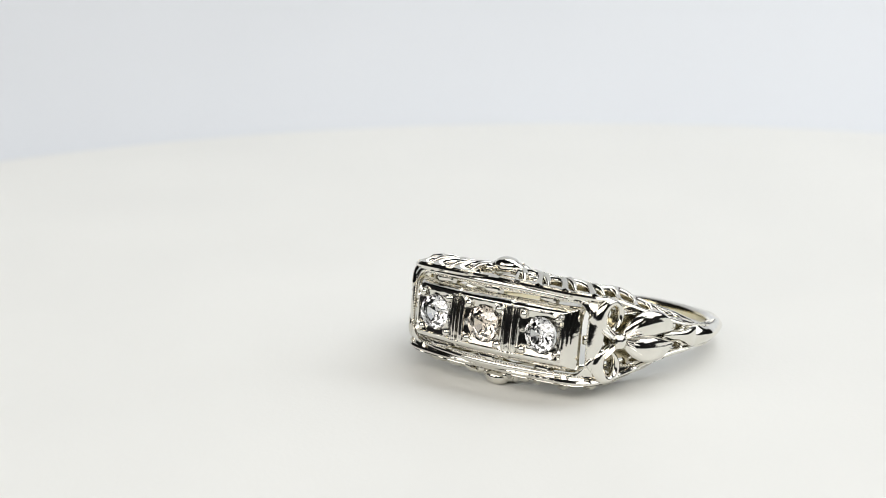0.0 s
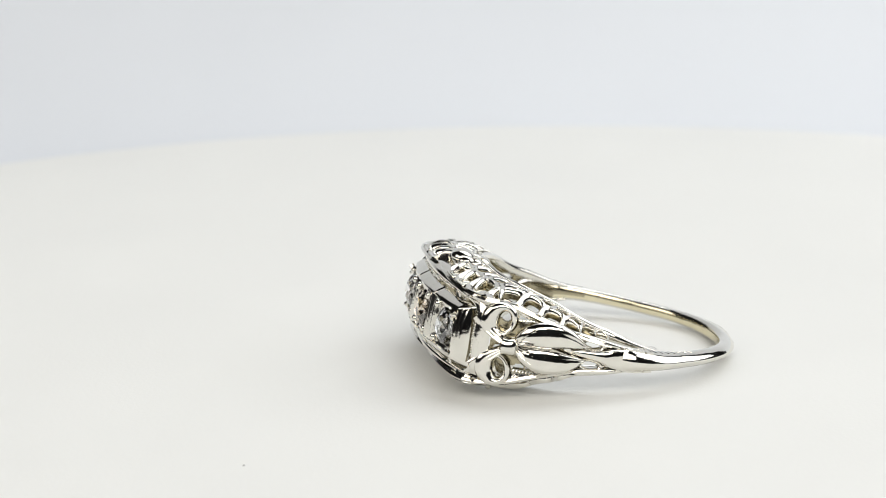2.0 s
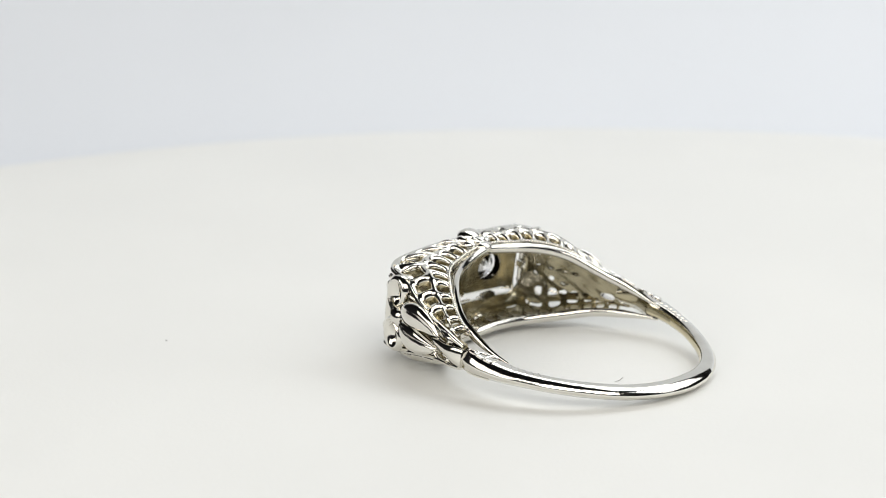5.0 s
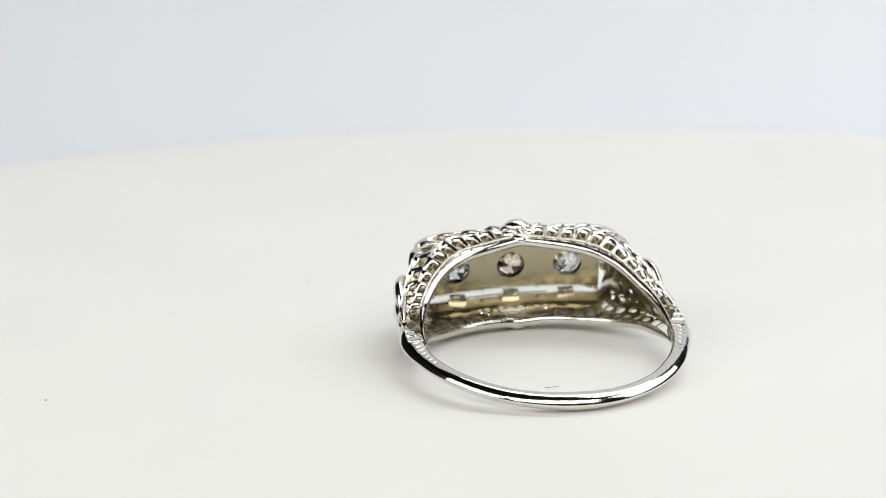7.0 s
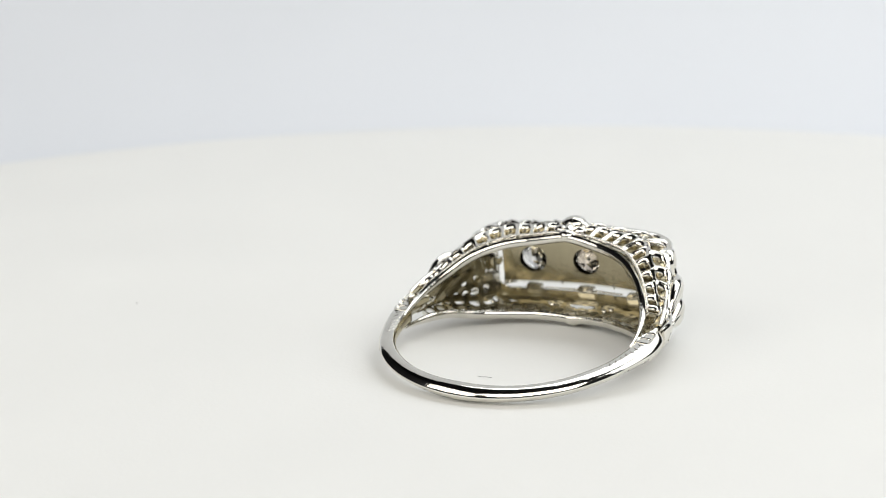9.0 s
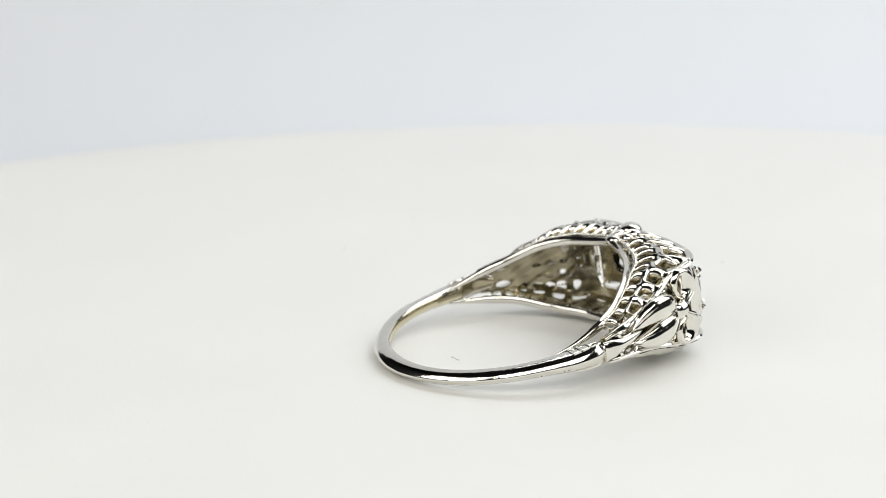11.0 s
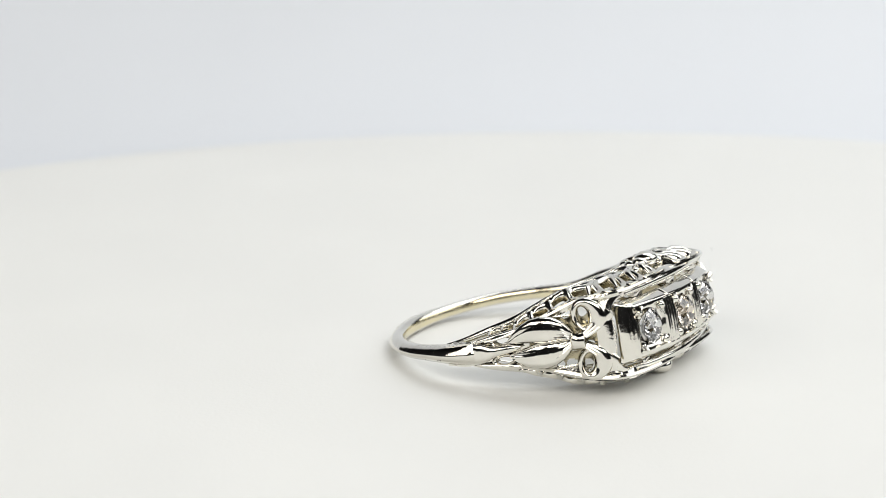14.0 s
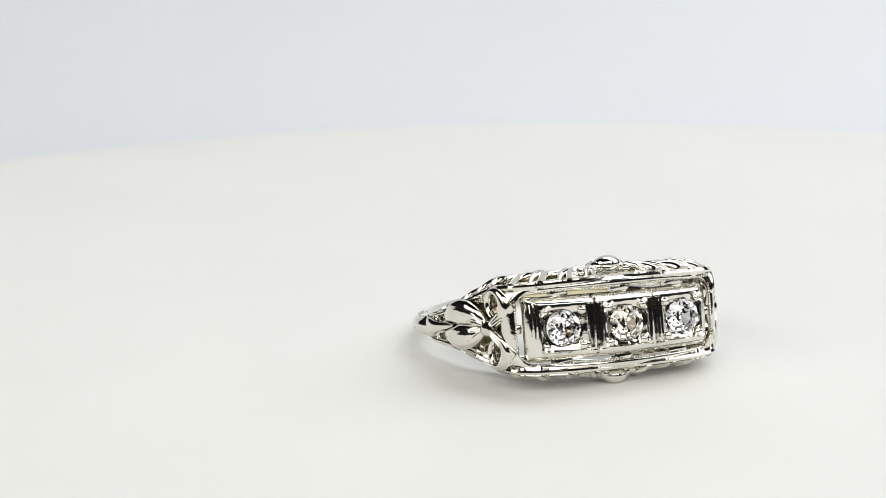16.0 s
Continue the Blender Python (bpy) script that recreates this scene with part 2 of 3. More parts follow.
# a raised fillet along the frame's inner edge, with milgrain beads
for s in (1, -1):
    for k in range(4):
        x0, x1 = -5.9 + k * 2.98, -5.9 + k * 2.98 + 2.3
        grains = [bead((x0 + (x1 - x0) * j / 13, front(x0 + (x1 - x0) * j / 13, -0.70), s * 2.06), 0.085, rings=4, sides=6) for j in range(14)]
        mesh_part("milgrain", *merge(grains), GOLD, head_frame)
for side in (1, -1):
    grains = [bead((side * 6.03, front(6.08, -0.60 - 0.05 * (-1.75 + 3.5 * j / 23) ** 2), -1.75 + 3.5 * j / 23), 0.08, rings=4, sides=6) for j in range(24)]
    mesh_part("milgrain", *merge(grains), GOLD, head_frame)
# tabs that carry the plate in the frame
for x, z, hx, hz in [(x, s * 1.96, 0.56, 0.30) for x in (-3.55, 0, 3.55) for s in (1, -1)] + [(5.86, 0, 0.24, 0.26), (-5.86, 0, 0.24, 0.26)]:
    lo = [(x + a, front(x, -1.20), z + b) for a, b in squarish(hx, hz, 12, 6)]
    hi = [(x + a, front(x, -0.80), z + b) for a, b in squarish(hx, hz, 12, 6)]
    top = [(x + a, front(x, -0.74), z + b) for a, b in squarish(hx * 0.75, hz * 0.8, 12, 6)]
    mesh_part("tab", *loft([lo, hi, top]), GOLD, head_frame)

# one raised plate with sloping edges, cut into three squares for the stones
PITCH = 3.62
STONES = (-PITCH, 0.0, PITCH)


def plate_height(x, z):
    ax, az = abs(x), abs(z)
    side_h = flow(az, [0, 1.36, 1.42, 1.50, 1.78], [0, 0, -0.03, -0.10, -0.52])
    end_h = flow(ax, [0, 4.98, 5.08, 5.34, 5.40, 5.62], [0, -0.02, -0.07, -0.26, -0.31, -0.66])
    h = min(side_h, end_h) - 0.055 * z - (0.035 + 0.09 * flow(ax, [4.9, 5.5], [0, 1])) * z * z
    if az < 1.42 and 5.02 < ax < 5.36:
        h += 0.016 * math.sin((ax - 5.02) * 2 * math.pi / 0.17 + 0.8 * z)
    for xm in (-PITCH / 2, PITCH / 2):
        d = abs(x - xm)
        if d < 0.10:
            h = min(h, h - 0.16 * (1 - d / 0.10))
        elif d < 0.42 and az < 1.32:
            h -= 0.035 + 0.030 * math.cos((d - 0.10) * 2 * math.pi / 0.32)
    for x0 in STONES:
        m = max(abs(x - x0) - 1.34, az - 1.27)
        if m < 0:
            h = min(h, -0.12 - 0.12 * min(1.0, -m / 0.34) ** 1.5 + 0.012 * math.sin(5 * x + 2 * z) * math.sin(4 * z - 3 * x)) if m < -0.06 else min(h, h + (-0.12 - h) * (-m / 0.06))
    return h


xs = sorted({round(v, 3) for v in [-5.62 + 0.0602 * k for k in range(187)] + [-5.62, 5.62] + [x0 + q * w for x0 in STONES for q in (1, -1) for w in (1.34, 1.28)] + [q * PITCH / 2 + w for q in (1, -1) for w in (-0.10, 0, 0.10)] + [q * (5.02 + 0.02875 * k) for q in (1, -1) for k in range(13)]})
zs = sorted({round(q * v, 3) for q in (1, -1) for v in [0.06 * k for k in range(23)] + [1.21, 1.27, 1.33, 1.36, 1.39, 1.42, 1.46, 1.50, 1.58, 1.66, 1.72, 1.78]})
nx, nz = len(xs), len(zs)
verts = [(x, front(x, plate_height(x, z)), z) for x in xs for z in zs]
faces = []
for i in range(nx - 1):
    for j in range(nz - 1):
        cx, cz = (xs[i] + xs[i + 1]) / 2, (zs[j] + zs[j + 1]) / 2
        if min(math.hypot(cx - x0, cz) for x0 in STONES) > 0.94:
            faces.append((i * nz + j, i * nz + j + 1, (i + 1) * nz + j + 1, (i + 1) * nz + j))
border = [j for j in range(nz)] + [i * nz + nz - 1 for i in range(1, nx)] + [(nx - 1) * nz + j for j in range(nz - 2, -1, -1)] + [i * nz for i in range(nx - 2, 0, -1)]
base = len(verts)
verts += [(verts[b][0], front(verts[b][0], -0.80), verts[b][2] * 0.86) for b in border]
for k in range(len(border)):
    m = (k + 1) % len(border)
    faces.append((border[k], border[m], base + m, base + k))
setting = mesh_part("setting_plate", verts, faces, GOLD, ring, "raised bright-cut plate with three square settings")
for i, x0 in enumerate(STONES):
    back = [[(x0 + x * (1.12 if hx > 1.5 and x * x0 > 1 else 1.0), front(x0 + x, dy), z) for x, z in squarish(hx, hz, 64, pw)] for hx, hz, dy, pw in ((1.808, 1.53, -0.755, 60), (1.808, 1.53, -0.82, 60), (0.90, 0.90, -0.82, 2), (0.90, 0.90, -0.755, 2))]
    # this satin face has the shade inside the head in its colour
    mesh_part("back_plate", *loft(back, True), SHADED, setting, "satin back with a round hole")
    for sx in (1, -1):
        for sz in (1, -1):
            c = (x0 + sx * 1.03, front(x0 + sx * 1.03, -0.13), sz * 0.98)
            mesh_part("prong", *merge([bead(c, 0.26, (1, 0.9, 1), 6, 10), tube([c, (x0 + sx * 1.3, front(x0, -0.2), sz * 1.24)], 0.16, 6),
                                       tube([c, (x0 + sx * 1.32, front(x0, -0.22), sz * 0.75)], 0.10, 6), tube([c, (x0 + sx * 0.75, front(x0, -0.22), sz * 1.26)], 0.10, 6)]), GOLD, setting, "small round bead prong")

    def gem_loop(r, dy, n=16, off=0.0):
        return [(x0 + r * math.cos(2 * math.pi * (j + off) / n), front(x0, dy), r * math.sin(2 * math.pi * (j + off) / n)) for j in range(n)]

    table_loop = gem_loop(0.52, 0.20, 8)
    star = gem_loop(0.76, 0.10, 8, 0.5)
    girdle = gem_loop(1.02, -0.12, 16)
    girdle2 = gem_loop(1.02, -0.17, 16)
    low = gem_loop(0.60, -0.62, 8, 0.5)
    culet = [(x0, front(x0, -1.02), 0)]
    v = table_loop + star + girdle + girdle2 + low + culet
    T, S, G, H, L, C = 0, 8, 16, 32, 48, 56
    f = [tuple(range(8))]
    for j in range(8):
        k = (j + 1) % 8
        f += [(T + j, T + k, S + j), (T + k, S + j, G + 2 * k), (T + k, S + k, G + 2 * k)]
        f += [(S + j, G + 2 * j, G + 2 * j + 1), (S + j, G + 2 * j + 1, G + (2 * j + 2) % 16)]
        f += [(H + 2 * j, H + 2 * j + 1, L + j), (H + 2 * j + 1, H + (2 * j + 2) % 16, L + j), (H + 2 * k, L + j, L + k), (L + j, L + k, C)]
    for j in range(16):
        k = (j + 1) % 16
        f.append((G + j, G + k, H + k, H + j))
    mesh_part("diamond", v, f, WARM if i == 1 else CLEAR, setting, "round faintly brown diamond" if i == 1 else "round clear brilliant diamond", smooth=False)

# ---- open galleries above and below, from the frame to the finger hole ----


def skin(a, v, s, side, h=0.0):
    """A point of the gallery: angle a from the middle, v from the finger hole (0) to the frame (1), h above it."""
    ri, ro = RI + 0.1, ease(a, OUT_R)
    zi, zo = ease(a, IN_Z), ease(a, OUT_Z)
    puff = (0.40 * ramp01(a, 22, 45) + 0.05 * math.sin(radians(a * 24))) * math.sin(math.pi * v)
    return at(a, ri + (ro - ri) * v + 0.3 * h, s * (zi + (zo - zi) * v + puff + 0.95 * h), side)


def pierced(name, place, u0, u1, v0, v1, open_part, parent, mat=None, depth=0.5, crest=0.10, lean=0.0):
    """One cell of a pierced sheet: rounded bars round an opening with a deep wall."""
    n = 24
    edge, hole = squarish(1, 1, n, 40), squarish(1, 1, n, 3.2)
    uc, vc, du, dv = (u0 + u1) / 2, (v0 + v1) / 2, (u1 - u0) / 2, (v1 - v0) / 2

    def loop(mix, h):
        out = []
        for (ex, ez), (hx, hz) in zip(edge, hole):
            x, z = ex + (hx * open_part - ex) * mix, ez + (hz * open_part - ez) * mix
            out.append(place(uc + du * (x + lean * z), vc + dv * z, h))
        return out
    loops = [loop(0.0, -depth), loop(0.0, crest), loop(0.45, crest * 0.8), loop(0.85, crest * 0.15), loop(1.0, -0.10), loop(1.06, -depth)]
    cell = mesh_part(name, *loft(loops, True), mat or GOLD, parent)
    # the opening's wall and back get the darker gold as painted shade
    cell.data.materials.append(SHADED)
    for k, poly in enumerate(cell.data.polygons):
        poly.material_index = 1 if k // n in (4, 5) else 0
    return cell


for side, s, a, edge_place in EDGE_CELLS:
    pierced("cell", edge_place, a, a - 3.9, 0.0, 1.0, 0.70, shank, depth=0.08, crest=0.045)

for s in (1, -1):
    gallery = tagged(new("gallery"), "pierced honeycomb filigree gallery")
    gallery.parent = ring
    # the smooth rim round the finger hole
    path = []
    for k in range(61):
        a = -6 + (180 + 12) * k / 60
        b = a if a <= 90 else 180 - a
        z = ease(b, IN_Z)
        path.append(at(a, RI + 0.06 + 0.10 * max(0, (b - 75) / 15), s * (z - 0.08)))
    taper = [0.24 * min(1.0, 0.25 + 0.75 * min(k, 60 - k) / 7) for k in range(61)]
    mesh_part("rim", *tube(path, taper, 8, 1.25), GOLD, gallery, "smooth polished inner rim")
    for side in (1, -1):
        grains = []
        for k in range(64):
            a = 86 - k * 1.05
            grains.append(bead(skin(a, 0.11, s, side, 0.10), 0.105, rings=4, sides=6))
        mesh_part("milgrain", *merge(grains), GOLD, gallery)
        mesh_part("rail", *tube([skin(a, 1.0, s, side) for a in np.linspace(88, 16, 40)], [0.14] * 30 + [0.14 - 0.012 * k for k in range(10)], 6), GOLD, gallery)
        # small cells next to the rim, wider leaning cells next to the frame
        a, k = 85.0, 0
        while a > 17:
            step = 6.4 if a > 40 else 5.6
            top = 0.52 if a > 30 else 0.52 + (30 - a) / 12 * 0.28
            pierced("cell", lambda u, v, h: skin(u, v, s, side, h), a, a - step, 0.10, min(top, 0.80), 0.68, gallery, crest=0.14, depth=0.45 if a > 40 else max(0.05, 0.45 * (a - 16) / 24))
            a -= step
        a = 84.0
        while a > 30:
            step = 8.8 if a > 50 else 7.0
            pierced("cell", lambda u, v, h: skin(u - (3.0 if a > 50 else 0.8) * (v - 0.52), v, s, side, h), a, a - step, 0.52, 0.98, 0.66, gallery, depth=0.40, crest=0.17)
            if a > 50:
                mesh_part("scroll", *tube([skin(a + 0.6, 0.50, s, side, 0.04), skin(a - 1.6, 0.58, s, side, 0.10), skin(a - 3.4, 0.72, s, side, 0.09), skin(a - 4.4, 0.88, s, side, 0.0)], [0.10, 0.19, 0.19, 0.08], 9), GOLD, gallery)
            a -= step
    # the leaf at the middle
    body = []
    for px, py, pz, rx, ry, rz in ((0, 6.38, 3.20, 0.80, 0.70, 0.50), (0.60, 6.28, 3.04, 0.46, 0.52, 0.40), (-0.60, 6.28, 3.04, 0.46, 0.52, 0.40), (0, 5.75, 3.10, 0.30, 0.72, 0.34),
                                   (0.62, 5.72, 2.98, 0.50, 0.42, 0.34), (-0.62, 5.72, 2.98, 0.50, 0.42, 0.34), (0, 5.15, 2.92, 0.62, 0.50, 0.36), (1.08, 6.5, 2.90, 0.42, 0.40, 0.32),
                                   (-1.08, 6.5, 2.90, 0.42, 0.40, 0.32), (1.62, 6.45, 2.80, 0.40, 0.36, 0.28), (-1.62, 6.45, 2.80, 0.40, 0.36, 0.28), (2.15, 6.55, 2.70, 0.36, 0.32, 0.24), (-2.15, 6.55, 2.70, 0.36, 0.32, 0.24)):
        body.append(bead((px, py, s * pz), 1.0, (rx, ry, rz), 9, 16))
    for q in (-0.5, -0.17, 0.17, 0.5):
        body.append(tube([(q * 0.5, 5.2, s * 3.24), (q * 1.4, 5.75, s * 3.32), (q * 1.5, 6.0, s * 3.42)], 0.06, 5))
    mesh_part("leaf", *merge(body), GOLD, gallery, "rounded polished leaf")

# ---- bows on the two ends of the head ----
END_P = [0, 1, 2, 3.3, 4.5, 6, 7.5, 9]
END_X = [6.16, 6.42, 6.66, 7.16, 7.56, 7.98, 8.28, 8.42]
END_Y = [6.75, 5.85, 4.95, 3.75, 2.60, 1.15, -0.35, -1.85]


def on_end(p, q, r, side):
    """p back from the frame along the shoulder, q up, r outwards."""
    x, y = flow(p, END_P, END_X), flow(p, END_P, END_Y)
    if p < 0:
        x, y = x + 0.26 * p, y - 0.9 * p
    t = radians(float(np.interp(p, [0, 2, 7], [24, 24, 8])))
    return (side * (x + r * math.cos(t)), y + r * math.sin(t), q)


def oval(place, pc, qc, outer, hole, off, heights, n=48):
    """A domed band round an oval opening: place(p, q, r); outer and hole are half sizes."""
    loops = []
    for mix, h in heights:
        loop = []
        for j in range(n):
            a = 2 * math.pi * j / n
            po, qo = pc + outer[0] * math.cos(a), qc + outer[1] * math.sin(a)
            ph, qh = pc + off[0] + hole[0] * math.cos(a), qc + off[1] + hole[1] * math.sin(a)
            loop.append(place(po + (ph - po) * mix, qo + (qh - qo) * mix, h))
        loops.append(loop)
    return loft(loops, True)


def blade(points, widths, thick, side, ribs=0, sides=14):
    """A leaf-like swelling along points (p, q, r), flat against the shoulder."""
    loops = []
    n = len(points)
    for i, (p, q, r) in enumerate(points):
        w = widths[i]
        a0, b0 = points[max(i - 1, 0)], points[min(i + 1, n - 1)]
        dp, dq = b0[0] - a0[0], b0[1] - a0[1]
        l = math.hypot(dp, dq)
        np_, nq_ = -dq / l, dp / l
        loop = []
        for j in range(sides):
            c, s_ = math.cos(2 * math.pi * j / sides), math.sin(2 * math.pi * j / sides)
            t_ = thick[i] * s_
            if ribs and s_ > 0.2:
                t_ += 0.035 * i / n * math.cos(ribs * math.pi * c)
            loop.append(on_end(p + np_ * w * c, q + nq_ * w * c, r + t_, side))
        loops.append(loop)
    return loft(loops)


WALL_P = [0.9, 2.5, 3.4, 4.3, 5.2, 6.1, 7.9]
WALL_Q = [2.12, 2.02, 1.74, 1.42, 1.14, 0.94, 0.70]
# openings: p, q, half sizes along p and q, turn in degrees
OPENINGS = [(1.30, 0.62, 0.26, 0.46, 10), (1.75, 1.58, 0.40, 0.30, 20), (2.30, 0.28, 0.26, 0.16, 0), (2.62, 1.52, 0.34, 0.22, -22), (3.10, 0.26, 0.40, 0.15, 4),
            (3.35, 1.45, 0.28, 0.15, -20), (4.05, 1.26, 0.28, 0.12, -20), (4.00, 0.27, 0.30, 0.13, -4), (6.35, 0.60, 0.50, 0.17, -8), (1.30, -0.55, 0.26, 0.46, -10),
            (1.75, -1.50, 0.42, 0.32, -20), (2.62, -1.36, 0.36, 0.30, 22), (2.45, -0.45, 0.20, 0.20, 0), (3.35, -1.28, 0.32, 0.26, 20), (3.35, -0.55, 0.30, 0.17, 14),
            (4.10, -1.10, 0.32, 0.20, 20), (4.90, -0.86, 0.26, 0.14, 18), (6.35, -0.52, 0.52, 0.24, 8)]


def pierced_wall(side, rows=126, cols=56, thick=0.26):
    """A thin wall with openings cut through it, its cut edges closed."""
    ps = np.linspace(WALL_P[0], WALL_P[-1], rows)
    verts, solid = [], {}
    for level in (-0.16, -0.16 - thick):
        for p in ps:
            w = flow(p, WALL_P, WALL_Q)
            for j in range(cols):
                q = w * (2 * j / (cols - 1) - 1)
                verts.append(on_end(p, q, level + 0.04 * math.sin(3.1 * p + 2.3 * q) * math.cos(4.2 * q), side))
    for i in range(rows - 1):
        pm = (ps[i] + ps[i + 1]) / 2
        w = flow(pm, WALL_P, WALL_Q)
        for j in range(cols - 1):
            qm = w * (2 * (j + 0.5) / (cols - 1) - 1)
            cut = False
            for p0, q0, hp, hq, turn in OPENINGS:
                c, s_ = math.cos(radians(turn)), math.sin(radians(turn))
                u, v = (pm - p0) * c + (qm - q0) * s_, -(pm - p0) * s_ + (qm - q0) * c
                if abs(u / hp) ** 2.4 + abs(v / hq) ** 2.4 < 1:
                    cut = True
            if not cut:
                solid[i, j] = True
    n, faces = rows * cols, []
    for i, j in solid:
        a, b, c, d = i * cols + j, i * cols + j + 1, (i + 1) * cols + j + 1, (i + 1) * cols + j
        faces += [(a, b, c, d), (n + d, n + c, n + b, n + a)]
        for near, e0, e1 in (((i, j - 1), d, a), ((i, j + 1), b, c), ((i - 1, j), a, b), ((i + 1, j), c, d)):
            if near not in solid:
                faces.append((e1, e0, n + e0, n + e1))
    return verts, faces


for side in (1, -1):
    bow = tagged(new("bow"), "ribbon bow with pierced loops and two tails")
    bow.parent = ring
    # knot
    mesh_part("knot", *blade([(1.55, 0, 0.22), (1.68, 0, 0.26), (2.0, 0, 0.30), (2.35, 0, 0.28), (2.55, 0, 0.22)], [0.36, 0.54, 0.47, 0.54, 0.38], [0.22, 0.44, 0.47, 0.42, 0.22], side), GOLD, bow)
    for s in (1, -1):
        # loop: a domed ribbon round an oval opening, grown into the frame's corner
        dome = ((0.0, -0.45), (0.0, 0.0), (0.04, 0.13), (0.13, 0.25), (0.27, 0.36), (0.45, 0.41), (0.64, 0.38), (0.82, 0.28), (0.94, 0.14), (1.0, 0.0), (1.04, -0.45))
        mesh_part("loop", *oval(lambda p, q, r: on_end(p + 0.12 * (q * s - 1.3), q, r, side), 1.24, s * 1.36, (1.12, 1.06), (0.30, 0.50), (0.36, -0.02 * s), dome), GOLD, bow, "domed ribbon loop with an oval opening")
        # the ribbon's folds between the knot and the frame
        mesh_part("web", *blade([(0.0, s * 1.5, 0.02), (0.45, s * 1.08, 0.06), (0.95, s * 0.68, 0.10), (1.6, s * 0.26, 0.16)], [0.40, 0.40, 0.33, 0.22], [0.12, 0.20, 0.26, 0.28], side, 7, 44), GOLD, bow)
        folds = []
        for q in (-0.2, 0.0, 0.2):
            folds.append(tube([on_end(1.65 + q * 0.4, s * (0.26 + q * 0.3), 0.48, side), on_end(1.25 + q * 0.7, s * (0.52 + q * 0.5), 0.42, side), on_end(0.85 + q, s * (0.80 + q * 0.6), 0.36, side)], [0.08, 0.09, 0.04], 6))
        mesh_part("fold", *merge(folds), GOLD, bow)
        # tail
        pts = [(2.35, 0.10 + s * 0.14, 0.20), (2.55, 0.14 + s * 0.26, 0.30), (2.8, 0.18 + s * 0.40, 0.38), (3.1, 0.20 + s * 0.54, 0.44), (3.5, 0.21 + s * 0.66, 0.48), (4.0, 0.21 + s * 0.72, 0.48), (4.5, 0.20 + s * 0.72, 0.43), (5.0, 0.17 + s * 0.66, 0.34), (5.5, 0.13 + s * 0.54, 0.24), (6.0, 0.10 + s * 0.40, 0.14)]
        mesh_part("tail", *blade(pts, [0.20, 0.34, 0.49, 0.62, 0.73, 0.77, 0.70, 0.56, 0.36, 0.10], [0.18, 0.25, 0.32, 0.37, 0.40, 0.40, 0.37, 0.32, 0.24, 0.10], side, 3, 28), GOLD, bow, "polished ribbon tail")
        ribs = [tube([on_end(2.45, 0.12 + s * (0.16 + 0.5 * k), 0.44, side), on_end(2.8, 0.18 + s * (0.38 + k), 0.67, side), on_end(3.3, 0.21 + s * (0.58 + 1.7 * k), 0.80, side)], [0.05, 0.065, 0.02], 6) for k in (-0.22, -0.08, 0.08, 0.22)]
        mesh_part("fold", *merge(ribs), GOLD, bow)
        grains = [bead(on_end(2.3 + 0.17 * j, s * (1.42 + 0.012 * j), -0.02, side), 0.10, rings=3, sides=6) for j in range(12)]
        mesh_part("milgrain", *merge(grains), GOLD, bow)
        mesh_part("eye", *oval(lambda p, q, r: on_end(p, q, r, side), 6.35, 0.05 + s * 0.56, (0.74, 0.40), (0.48, 0.19), (0, 0), ((0.0, -0.3), (0.0, 0.10), (0.5, 0.20), (0.9, 0.14), (1.0, 0.0), (1.0, -0.3)), 18), GOLD, bow, "small oval opening beside the tail")
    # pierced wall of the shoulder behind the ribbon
    # its brown is painted-in shade; outer faces near the shank stay polished gold
    wall = mesh_part("shoulder_wall", *pierced_wall(side), SHADED, bow, "satin shoulder wall with irregular openings")
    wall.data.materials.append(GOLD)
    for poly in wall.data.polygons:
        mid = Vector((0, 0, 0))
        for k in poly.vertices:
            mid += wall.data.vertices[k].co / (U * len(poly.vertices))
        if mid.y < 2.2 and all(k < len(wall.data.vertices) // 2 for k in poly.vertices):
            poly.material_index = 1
    mesh_part("bridge", *blade([(5.3, 0.12, 0.10), (5.8, 0.12, 0.14), (6.4, 0.10, 0.16), (7.0, 0.06, 0.16), (7.5, 0.03, 0.14), (8.1, 0.0, 0.06)], [0.08, 0.22, 0.26, 0.36, 0.54, 0.60], [0.06, 0.18, 0.22, 0.24, 0.24, 0.16], side, 0, 20), GOLD, bow, "polished bridge between the shank and the ribbon")
    for s in (1, -1):
        mesh_part("edge_bar", *tube([on_end(p, s * q, -0.06, side) for p, q in ((4.6, 1.34), (5.2, 1.14), (5.8, 1.02), (6.5, 0.90), (7.2, 0.78), (7.9, 0.68))], [0.08, 0.13, 0.16, 0.18, 0.18, 0.12], 9), GOLD, bow)

# ---- lint on the turntable ----
hair = mesh_part("lint_fibre", *tube([(-0.45, 0.05, 0.05), (-0.2, -0.08, 0.08), (0.1, -0.02, 0.10), (0.45, 0.12, 0.05)], 0.015, 5), LINT, bend=False)
tagged(hair, "tiny curved grey fibre lying inside the ring", "lint")
speck = mesh_part("lint_speck", *bead((0, 0, 0.04), 0.05, (1.3, 1, 0.7)), LINT, bend=False)
tagged(speck, "tiny dark speck of dust on the turntable", "dust", "dust specks")
speck_b = copy_thing(speck, pose(0, 0, 0))


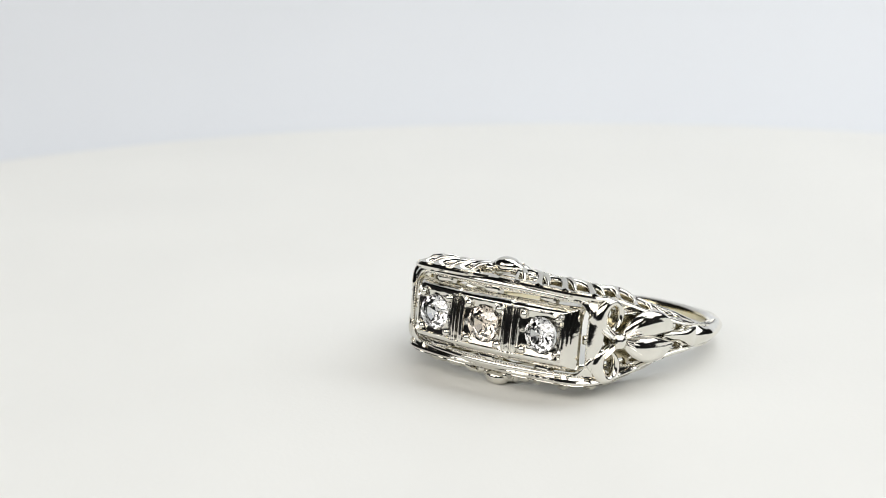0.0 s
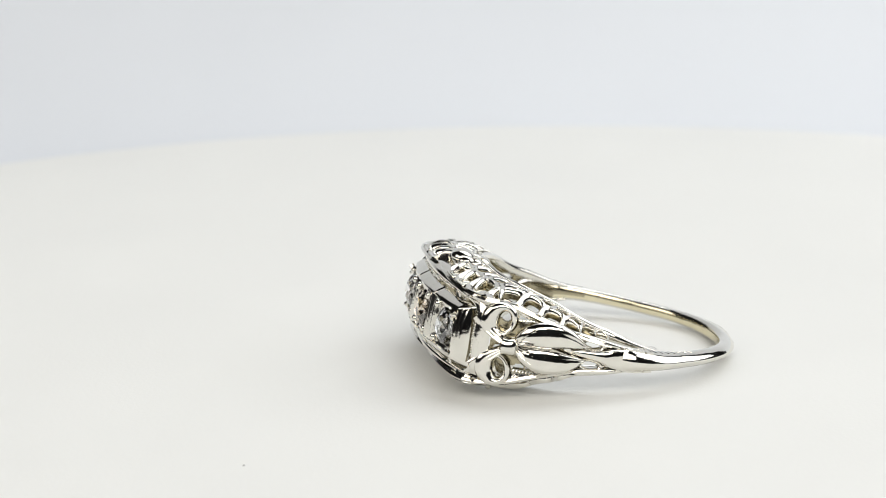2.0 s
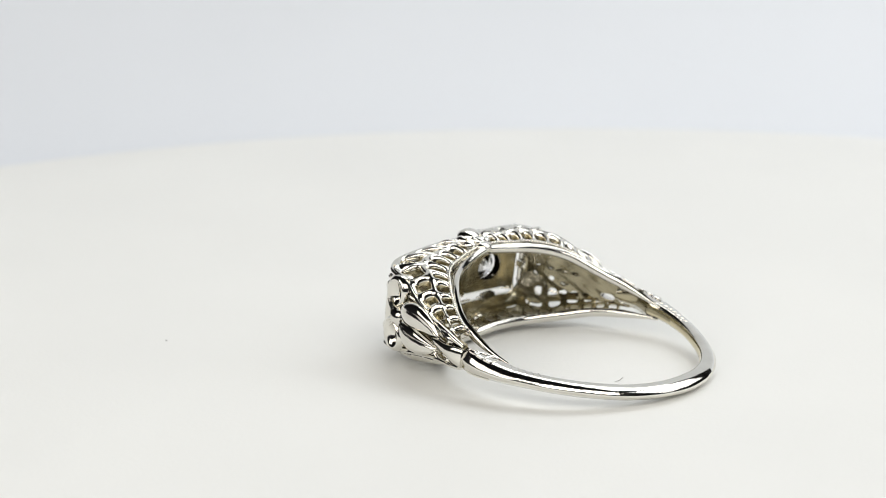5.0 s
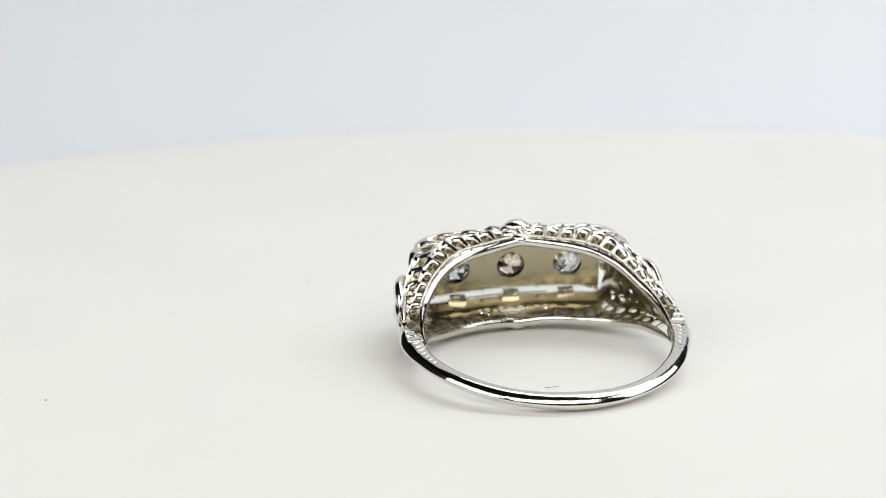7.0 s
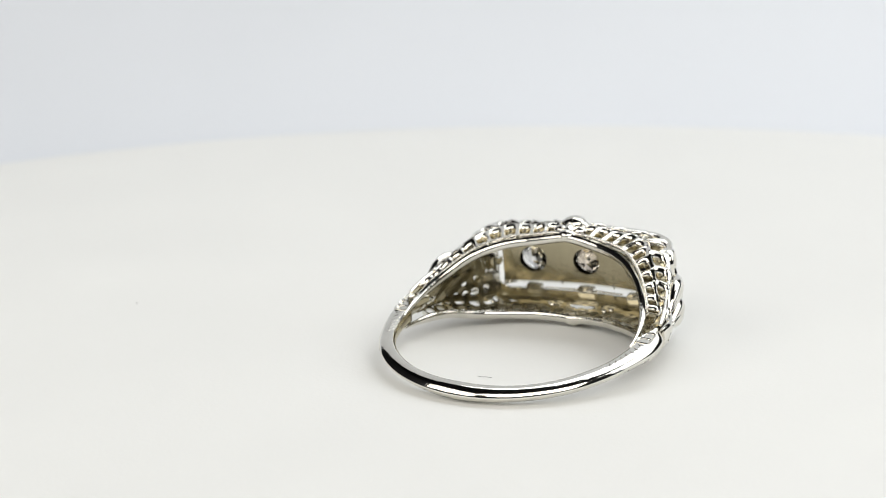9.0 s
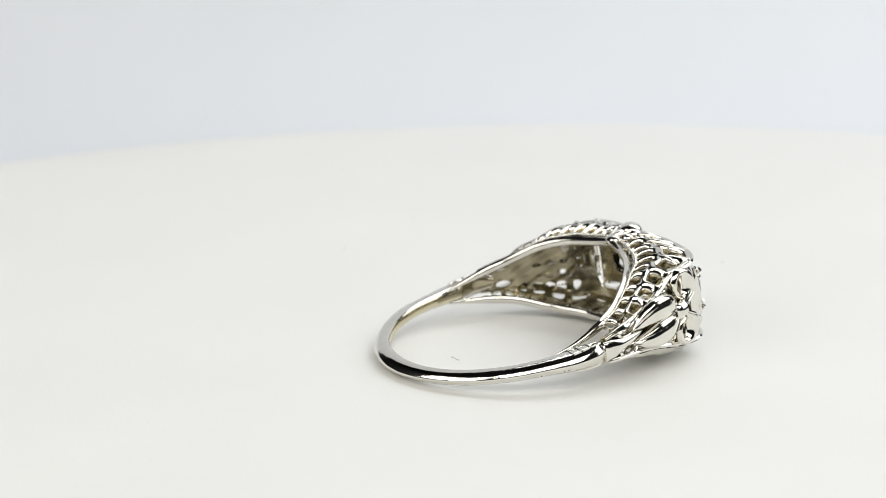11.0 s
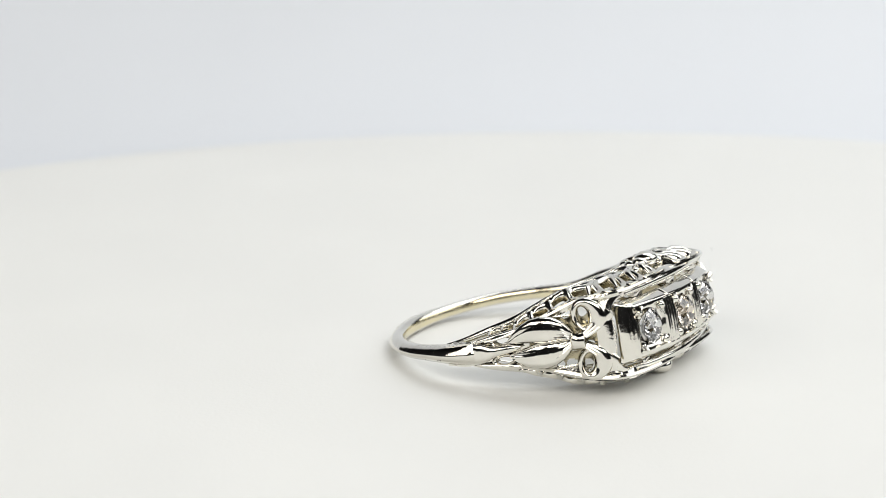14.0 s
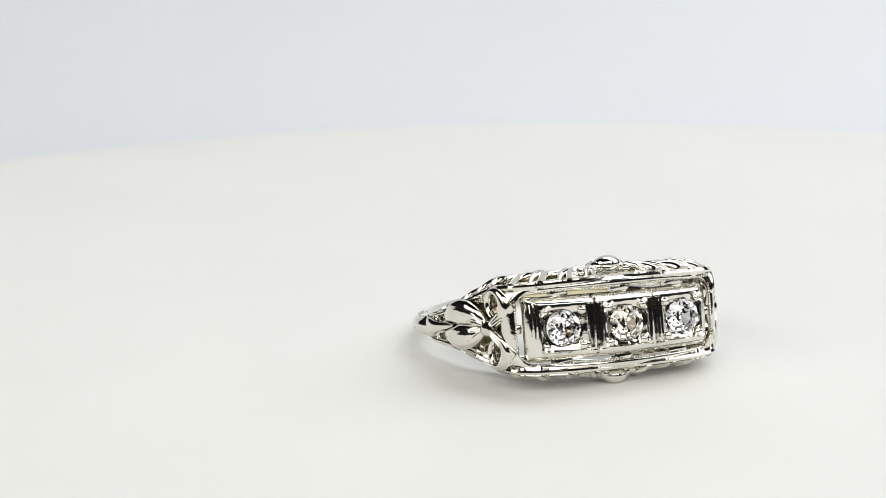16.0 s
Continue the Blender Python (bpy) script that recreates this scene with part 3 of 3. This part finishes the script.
def motions():
    """The turntable and all that lies on it turn together."""
    def angle(t):
        # the motor runs a little fast, then a little slow, half way round
        return TURN_START + TURN_RATE * t + flow(t, [2.5, 4.2, 6.3, 7.5, 9.2, 11.3, 13.0], [0.0, -0.2, -0.9, -1.2, -1.2, -0.3, 0.0])

    def spin(thing, rest):
        walk(thing, [(k * 0.5, pose(0, 0, 0, 0, 0, angle(k * 0.5)) @ rest) for k in range(33)])
    spin(table, pose(0, 0, 0))
    spin(ring, pose(RING_SHIFT * U, 0, MID_HEIGHT * U, TILT, 0, 0))
    spin(hair, pose(-1.38 * U, -6.1 * U, 0))
    spin(speck, pose(-12.9 * U, 20.8 * U, 0))
    spin(speck_b, pose(-29.9 * U, -2.0 * U, 0))


motions()
